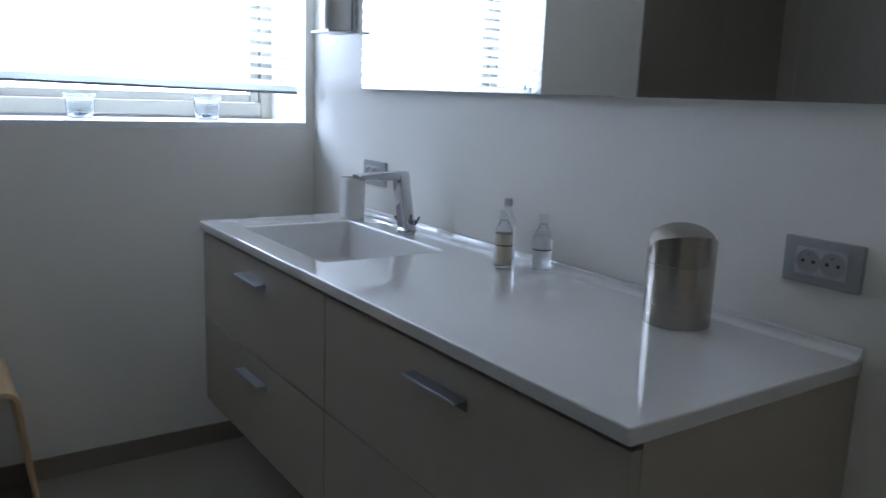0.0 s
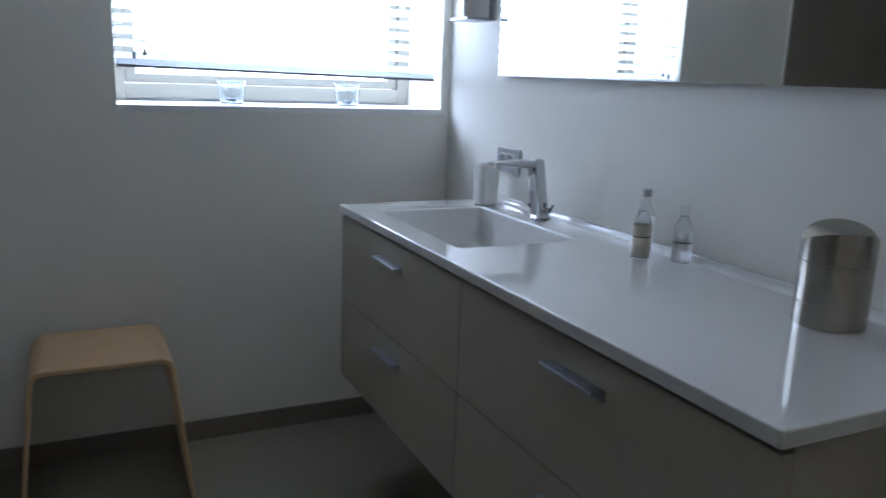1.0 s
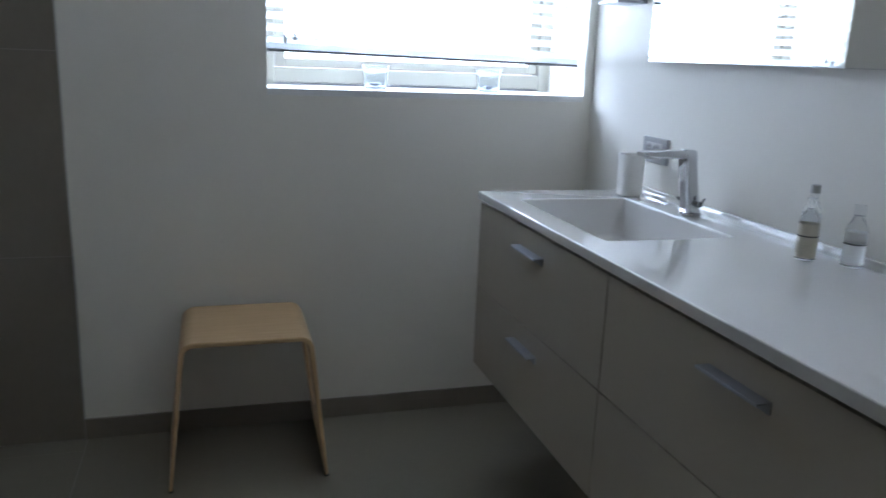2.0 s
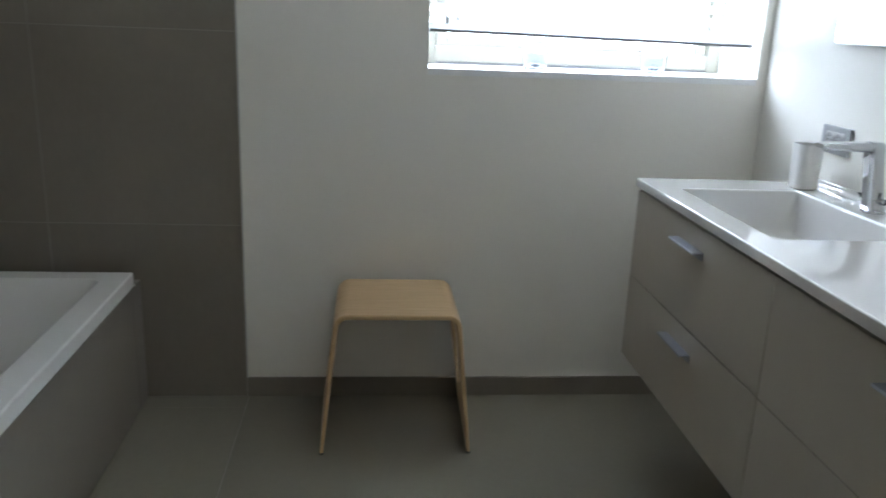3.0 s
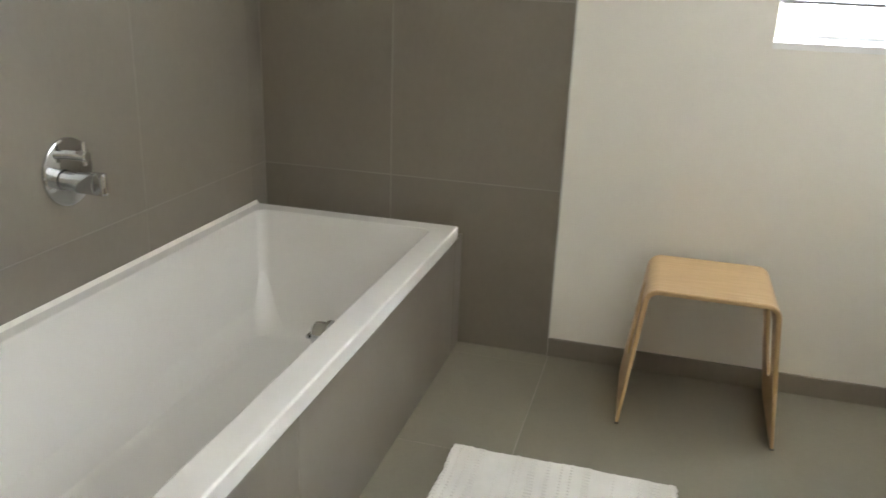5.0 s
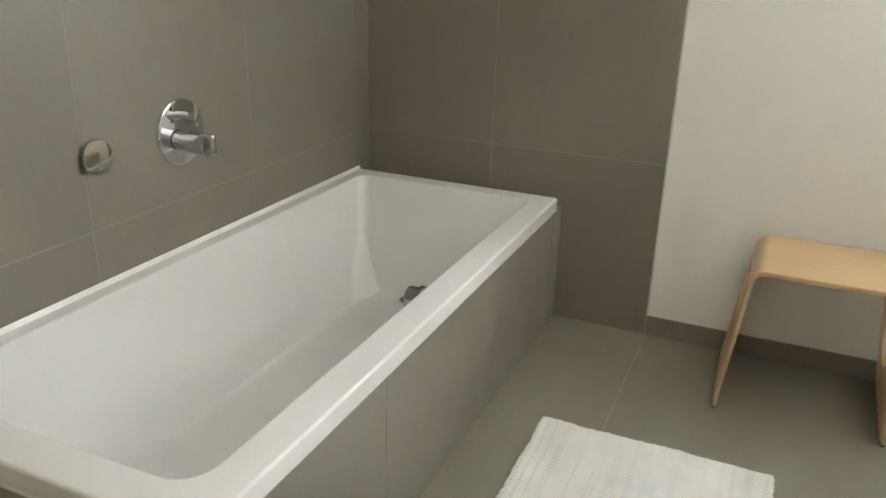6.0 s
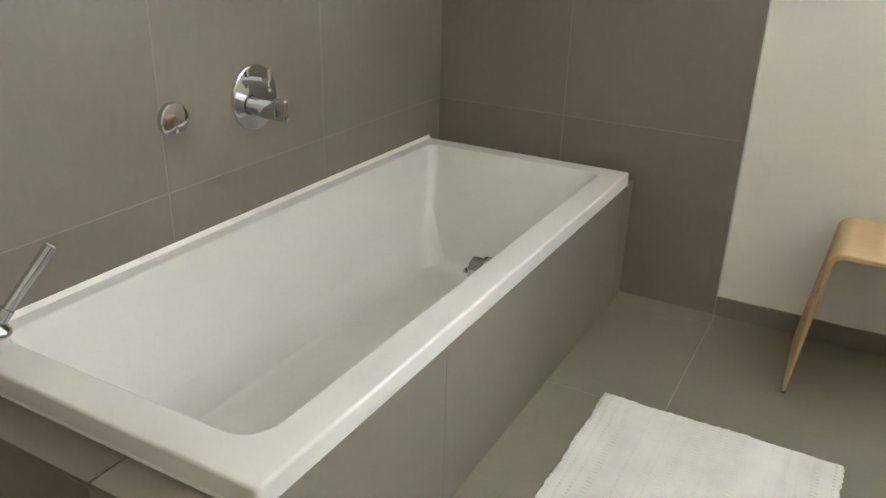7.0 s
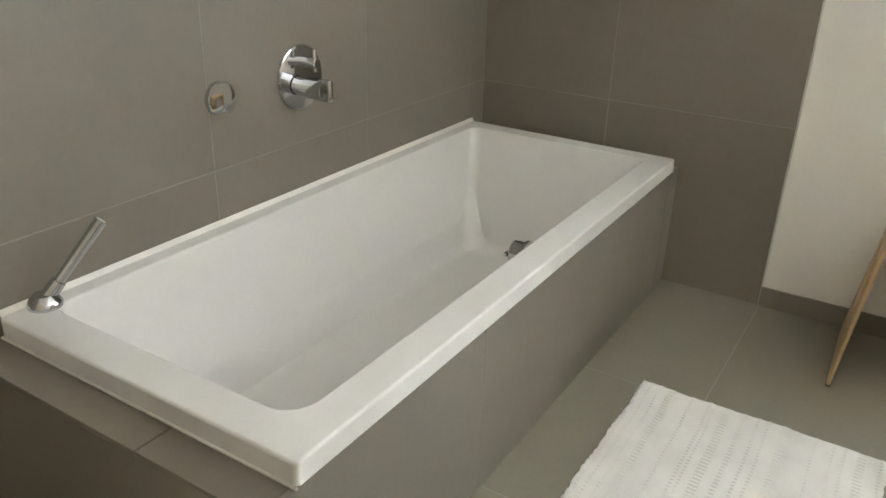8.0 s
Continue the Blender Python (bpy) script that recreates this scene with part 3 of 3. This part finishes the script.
def strip(rows, bm=None):
    """rows: index along the section, y0, y1. A sheet of thickness T following the section on the +x side."""
    rings = []
    for i, y0, y1 in rows:
        x, z = sec[i]
        nx, nz = normal_at(i)
        th = T * (1 - 0.38 * max(0, i - bend_end) / N)
        p, q = (x, z), (x - nx * th, max(z - nz * th, 0.0))
        b = 0.003
        rings.append([Vector((p[0] - nx * b, y0, p[1] - nz * b)), Vector((p[0], y0 + b, p[1])), Vector((p[0], y1 - b, p[1])), Vector((p[0] - nx * b, y1, p[1] - nz * b)),
                      Vector((q[0] + nx * b, y1, q[1] + nz * b)), Vector((q[0], y1 - b, q[1])), Vector((q[0], y0 + b, q[1])), Vector((q[0] + nx * b, y0, q[1] + nz * b))])
    return loft(rings, True, True, bm=bm)


def mirror_x(bm):
    for v in bm.verts:
        v.co.x = -v.co.x
    return bm


rows = [(i, -YH, YH) for i in range(bend_end + 1)]
half = strip(rows)
other = mirror_x(strip(rows))
tmp = bpy.data.meshes.new("tmp")
other.to_mesh(tmp)
other.free()
half.from_mesh(tmp)
bmesh.ops.delete(half, geom=[f for f in half.faces if all(abs(v.co.x) < 1e-5 for v in f.verts)], context="FACES")
bmesh.ops.remove_doubles(half, verts=half.verts, dist=1e-5)
part("seat", half, WOOD, stool)
SLOT = bend_end + 15        # row at which the slot of a side ends
for sx in (1, -1):
    depth = lambda i: YH + 0.022 * (i - bend_end) / N
    bm = strip([(i, -depth(i), depth(i)) for i in range(SLOT, bend_end + N + 1)])
    for sy in (1, -1):
        rows = []
        for i in range(bend_end, SLOT + 1):
            near_top, near_end = max(0.0, 1 - (i - bend_end) / 3), max(0.0, 1 - (SLOT - i) / 4)
            width = 0.088 + (depth(i) - 0.089) * max(near_top, near_end) ** 2
            y0, y1 = depth(i) - width, depth(i)
            rows.append((i, y0, y1) if sy > 0 else (i, -y1, -y0))
        strip(rows, bm)
    for v in bm.verts:
        v.co.x += (0.002 + 0.005 * v.co.y / YH) * (1 - v.co.z / ez)
    if sx < 0:
        mirror_x(bm)
    side = part("side_panel", bm, WOOD, stool, "slotted plywood side")
    for sy in (1, -1):
        y1 = sy * depth(bend_end + N)
        y0 = y1 - sy * 0.018
        off = 0.002 + 0.005 * y1 / YH
        pad = box(foot + off - T * 0.62 - 0.0018, foot + off + 0.0008, min(y0, y1) - 0.0006, max(y0, y1) + 0.0006, 0.0002, 0.0065, 0.0012)
        part("foot_pad", mirror_x(pad) if sx < 0 else pad, CARCASS, side, "small dark felt foot pad")

# ---- bath ----
ZR = 0.465
X0, X1, Y0, Y1 = XB + 0.002, -0.7775, 0.705, 2.497
LIP = 0.4185
bath = thing("bathtub", "white glossy acrylic built-in bathtub with a flat rim", "bathtub", at=(-1.16, 1.6, LIP))
ix0, ix1, iy0, iy1 = -1.485, -0.858, 0.788, 2.425
def flowing(rings, steps=5):
    """The same rings with more between them, on smooth curves through their points."""
    out = []
    for k in range(len(rings) - 1):
        a, b, c, d_ = rings[max(k - 1, 0)], rings[k], rings[k + 1], rings[min(k + 2, len(rings) - 1)]
        for i in range(steps):
            t = i / steps
            out.append([0.5 * (2 * q + (u_ - p) * t + (2 * p - 5 * q + 4 * u_ - w_) * t * t + (3 * q - p - 3 * u_ + w_) * t ** 3)
                        for p, q, u_, w_ in zip(a, b, c, d_)])
    return out + [rings[-1]]


brim = edge_rings(ix0, ix1, iy0, iy1, (0.032, 0.032, 0.036, 0.058), ZR, 0.007, False)
# straight sloping sides down to a small fillet: height, inset of the fillet, corner radius
rows = [brim[-1]]
for h, extra, cr in ((0.390, 0, 0.033), (0.320, 0, 0.031), (0.250, 0, 0.029), (0.190, 0, 0.027), (0.140, 0, 0.025), (0.116, 0, 0.024),
                     (0.104, 0.005, 0.024), (0.095, 0.013, 0.026), (0.089, 0.026, 0.032), (0.0865, 0.050, 0.046), (0.0855, 0.110, 0.060)):
    k = (ZR - 0.007 - h) / 0.342
    rows.append(round_rect(ix0 + 0.090 * k + extra, ix1 - 0.074 * k - extra, iy0 + 0.118 * k + extra, iy1 - 0.170 * k - extra,
                           (cr, cr, cr + 0.008, cr + 0.030), h, 10))
hollow = flowing(rows, 3)
bm = loft([
    round_rect(-1.37, -0.96, 0.95, 2.23, 0.08, 0.072, 10),
    round_rect(-1.495, -0.845, 0.79, 2.43, 0.08, 0.40, 10),
    round_rect(X0 + 0.012, X1 - 0.012, Y0 + 0.012, Y1 - 0.012, 0.006, 0.425, 10),
    round_rect(X0 + 0.003, X1 - 0.003, Y0 + 0.003, Y1 - 0.003, 0.008, LIP, 10),
    round_rect(X0, X1, Y0, Y1, 0.010, LIP + 0.003, 10),
    *edge_rings(X0, X1, Y0, Y1, 0.010, ZR, 0.0065, True),
    *brim,
    *hollow[1:],
], True, True)
part("tub", local(bath, bm), ACRYLIC, bath, smooth=40)
ov = part("overflow_knob", local(bath, lathe([(0, 0), (0.037, 0.0), (0.0375, -0.006), (0.036, -0.010), (0.031, -0.012), (0.031, -0.030), (0.030, -0.040), (0.027, -0.0435), (0, -0.0435)], 40, "x", (ix1 - 0.012, 1.640, 0.420))), CHROME, bath, "round chrome overflow knob")
part("grip", local(bath, box(ix1 - 0.066, ix1 - 0.0562, 1.610, 1.670, 0.4150, 0.4250, 0.004)), CHROME, ov)
for y0 in (Y0 - 0.004, Y1 - 0.002):
    part("silicone_bead", local(bath, box(X0 - 0.0005, X1, y0, y0 + 0.006, LIP - 0.0005, LIP + 0.004, 0.0015)), SILICONE, bath)
prof = [(0.0003, -0.002), (0.0003, 0.0112), (0.0018, 0.0114), (0.0032, 0.0102), (0.0042, 0.0065), (0.0060, 0.0025), (0.0090, 0.0003), (0.0090, -0.002)]
bm = loft([[Vector((XB + px, y, ZR + pz)) for px, pz in prof] for y in (0.709, Y1 - 0.002)], True, True)
part("wall_bead", local(bath, bm), SILICONE, bath, "white silicone bead along the tiles", smooth=60)

# hand shower on the rim
hs = thing("hand_shower", "chrome stick hand shower standing in a round rim holder", "hand shower", at=(-1.5028, 0.783, ZR))
part("holder_base", lathe([(0, 0.0003), (0.0332, 0.0003), (0.0338, 0.003), (0.0336, 0.008), (0.031, 0.013), (0.027, 0.019), (0.020, 0.026), (0, 0.028)], 40), CHROME, hs)
d = Vector((0.050, 0.108, 0.138)).normalized()
p0 = Vector((0.0, 0.002, 0.012))
part("holder_sleeve", rod(p0, p0 + d * 0.046, 0.0165, 0.0150, cap_round=0.002), CHROME, hs)
st = part("shower_stick", rod(p0 + d * 0.040, p0 + d * 0.190, 0.0105, 0.0128, cap_round=0.002), CHROME, hs)
part("spray_face", rod(p0 + d * 0.1895, p0 + d * 0.1912, 0.0098, 0.0098, cap_round=0.0005), CAP_GREY, st)

# wall valves
valve = thing("thermostat_valve", "round chrome wall-mounted bath thermostat with two handles", "bath tap", at=(XB, 1.580, 0.777))
part("escutcheon", lathe([(0, 0.0), (0.082, 0.0003), (0.0845, 0.003), (0.0835, 0.007), (0.078, 0.010), (0, 0.0115)], 64, "x"), CHROME, valve)
knob = part("temperature_knob", lathe([(0, 0.010), (0.0235, 0.011), (0.024, 0.030), (0.0225, 0.0305), (0.0225, 0.033), (0.0275, 0.034), (0.0285, 0.086), (0.027, 0.0905), (0, 0.092)], 44, "x", (0, 0.0, -0.023)), CHROME, valve)
part("grip_wing", box(0.066, 0.110, -0.010, 0.010, -0.052, 0.006, 0.0090, 4), CHROME, knob)
div = part("diverter", lathe([(0, 0.010), (0.0125, 0.011), (0.013, 0.060), (0.0115, 0.0625), (0, 0.063)], 32, "x", (0, 0.004, 0.042)), CHROME, valve)
part("diverter_pin", rod((0.054, 0.004, 0.020), (0.054, 0.004, 0.078), 0.0060, 0.0055, cap_round=0.0015), CHROME, div)
inlet = thing("bath_filler_outlet", "small round chrome bath filler outlet on tiles", "bath filler", at=(XB, 1.298, 0.775))
bm = lathe([(0, 0.0), (0.038, 0.0003), (0.0405, 0.004), (0.0405, 0.016), (0.0385, 0.0195), (0.030, 0.0205), (0, 0.0215)], 64, "x")
for v in bm.verts:
    v.co.z = max(v.co.z, -0.031)
part("cover", bm, CHROME, inlet)

# ---- bath mat ----
mat = thing("bath_mat", "white woven cotton bath mat with ribbed stripes", "bath mat", at=(-0.3080, 1.457, 0.0))
MW, ML = 0.612, 0.900
nx, ny = 330, 760
rng = np.random.default_rng(4)
u = np.linspace(0, MW, nx)
v = np.linspace(0, ML, ny)
U, V = np.meshgrid(u, v)
H = 0.0095 + 0.0003 * np.sin(U * 900) * np.sin(V * 700)
wob = 0.0022 * np.sin(V * 9.0) + 0.0012 * np.sin(V * 23 + 1.0)
PITCH = 0.0135
# stripes of short cross ribs, narrow ones and broad ones
for off, w in ((0.012, 0.007), (0.032, 0.007), (0.057, 0.008), (0.089, 0.018), (0.146, 0.008), (0.191, 0.008), (0.205, 0.007), (0.239, 0.022),
               (0.280, 0.012), (0.315, 0.008), (0.340, 0.008), (0.382, 0.019), (0.452, 0.008), (0.494, 0.007), (0.519, 0.008), (0.557, 0.020), (0.598, 0.008)):
    inside = np.clip((w / 2 + 0.0012 - np.abs(U + wob - off)) / 0.0024, 0, 1)
    inside = inside * inside * (3 - 2 * inside)
    wave = np.clip(0.5 + 0.9 * np.cos((V / PITCH + off * 31) * 2 * np.pi), 0, 1)
    H += inside * 0.0030 * (wave - 0.32)
edge = np.minimum.reduce([U, MW - U, V, ML - V])
H = np.where(edge < 0.006, H * np.clip(edge / 0.006, 0, 1) ** 0.5, H)
H += rng.normal(0, 0.00012, H.shape)
wav = 0.0034
PX = U - MW / 2 + wav * np.sin(V * 31) * (U / MW - 0.5) + 0.0016 * np.sin(V * 190 + 3 * np.sin(V * 37)) * np.where((U < 0.01) | (U > MW - 0.01), 1, 0)
PY = V - ML / 2 + 0.0016 * np.sin(U * 40) + 0.0020 * np.sin(U * 17 + 2)
verts = np.stack([PX, PY, np.maximum(H, 0.0004)], -1).reshape(-1, 3)
idx = np.arange(nx * ny).reshape(ny, nx)
faces = np.stack([idx[:-1, :-1], idx[:-1, 1:], idx[1:, 1:], idx[1:, :-1]], -1).reshape(-1, 4)
me = bpy.data.meshes.new("weave")
me.from_pydata(verts.tolist(), [], faces.tolist())
me.shade_smooth()
me.materials.append(COTTON)
weave = new("weave", me)
weave.parent = mat

# ---- bath surround and tiles ----
surround = thing("bath_surround", "greige tiled surround boxing in the bathtub", "bath surround", at=(-0.780, 0.622, 0))
PXF, YN = -0.780, 0.628       # face of the long panel, face of the near end
bm = bmesh.new()
box(PXF - 0.05, PXF - 0.0008, YN + TT, W - TT - 0.001, 0.0, LIP - TT, bm=bm)
box(XB + 0.0005, PXF - 0.05, YN + 0.0008, YN + 0.05, 0.0, LIP - TT, bm=bm)
box(XB + 0.0005, PXF - 0.05, YN + 0.05, Y0 + 0.012, LIP - 0.06, LIP - TT, bm=bm)
box(XB + 0.0005, PXF - 0.05, Y1 - 0.012, W - TT - 0.001, LIP - 0.06, LIP - TT, bm=bm)
part("masonry", local(surround, bm), WALL_GROUT, surround, smooth=0)
J = 0.0013        # half a joint


def spans(a, b, first, step=0.600):
    """The pieces between a and b of a row with joints at first + n * step."""
    cuts = [a] + [first + n * step for n in range(-12, 13) if a + 0.004 < first + n * step < b - 0.004] + [b]
    return list(zip(cuts, cuts[1:]))


def tile(parent, x0, x1, y0, y1, z0, z1, material):
    bm = box(x0, x1, y0, y1, z0, z1, 0.0009, 1)
    c = Vector(((x0 + x1) / 2, (y0 + y1) / 2, (z0 + z1) / 2))
    for v_ in bm.verts:
        v_.co -= c
    ob = part("tile", bm, material, None, smooth=0)
    ob.location = c - Vector(parent.location)
    ob.parent = parent
    return ob


PY = 1.272        # joint on panel, wall and floor along y
for a, b in spans(YN + 0.0005, W - TT - 0.001, PY, 1.200):
    tile(surround, PXF - TT, PXF, a + J, b - J, 0.001, LIP - 0.0005, TILE)
for a, b in spans(XB + 0.001, PXF - TT - 0.0005, -1.048):
    tile(surround, a + J, b - J, YN, YN + TT, 0.001, LIP - TT - 0.001, TILE)
    tile(surround, a + J, b - J, YN, Y0 + 0.010, LIP - TT, LIP - 0.0008, TILE)
    tile(surround, a + J, b - J, Y1 - 0.010, W - TT - 0.002, LIP - TT, LIP - 0.0008, TILE)

for z0, z1 in spans(0.001, HC - 0.001, 0.602):
    for a, b in spans(YS + 0.001, W - TT - 0.0005, PY):
        tile(wall_west, XB - TT, XB, a + J, b - J, z0 + J, z1 - J, TILE)
    for a, b in spans(XB + 0.001, TX - 0.003, -1.048):
        tile(wall_north, a + J, b - J, W - TT, W - 0.0005, z0 + J, z1 - J, TILE)
bed = part("grout", box(XB + 0.0003, TX - 0.004, W - TT + 0.0007, W - 0.0003, 0, HC - 0.001), WALL_GROUT, wall_north, smooth=0)
floor_ob = bpy.data.objects["floor"]
for a, b in spans(XB, XV, TX + 0.002, 1.800):
    for c, e in spans(YS, W, 1.890 if a < TX else 1.290, 0.600 if a < TX else 1.400):
        tile(floor_ob, a + J, b - J, c + J, e - J, -TT, 0.0, FLOOR_TILE)
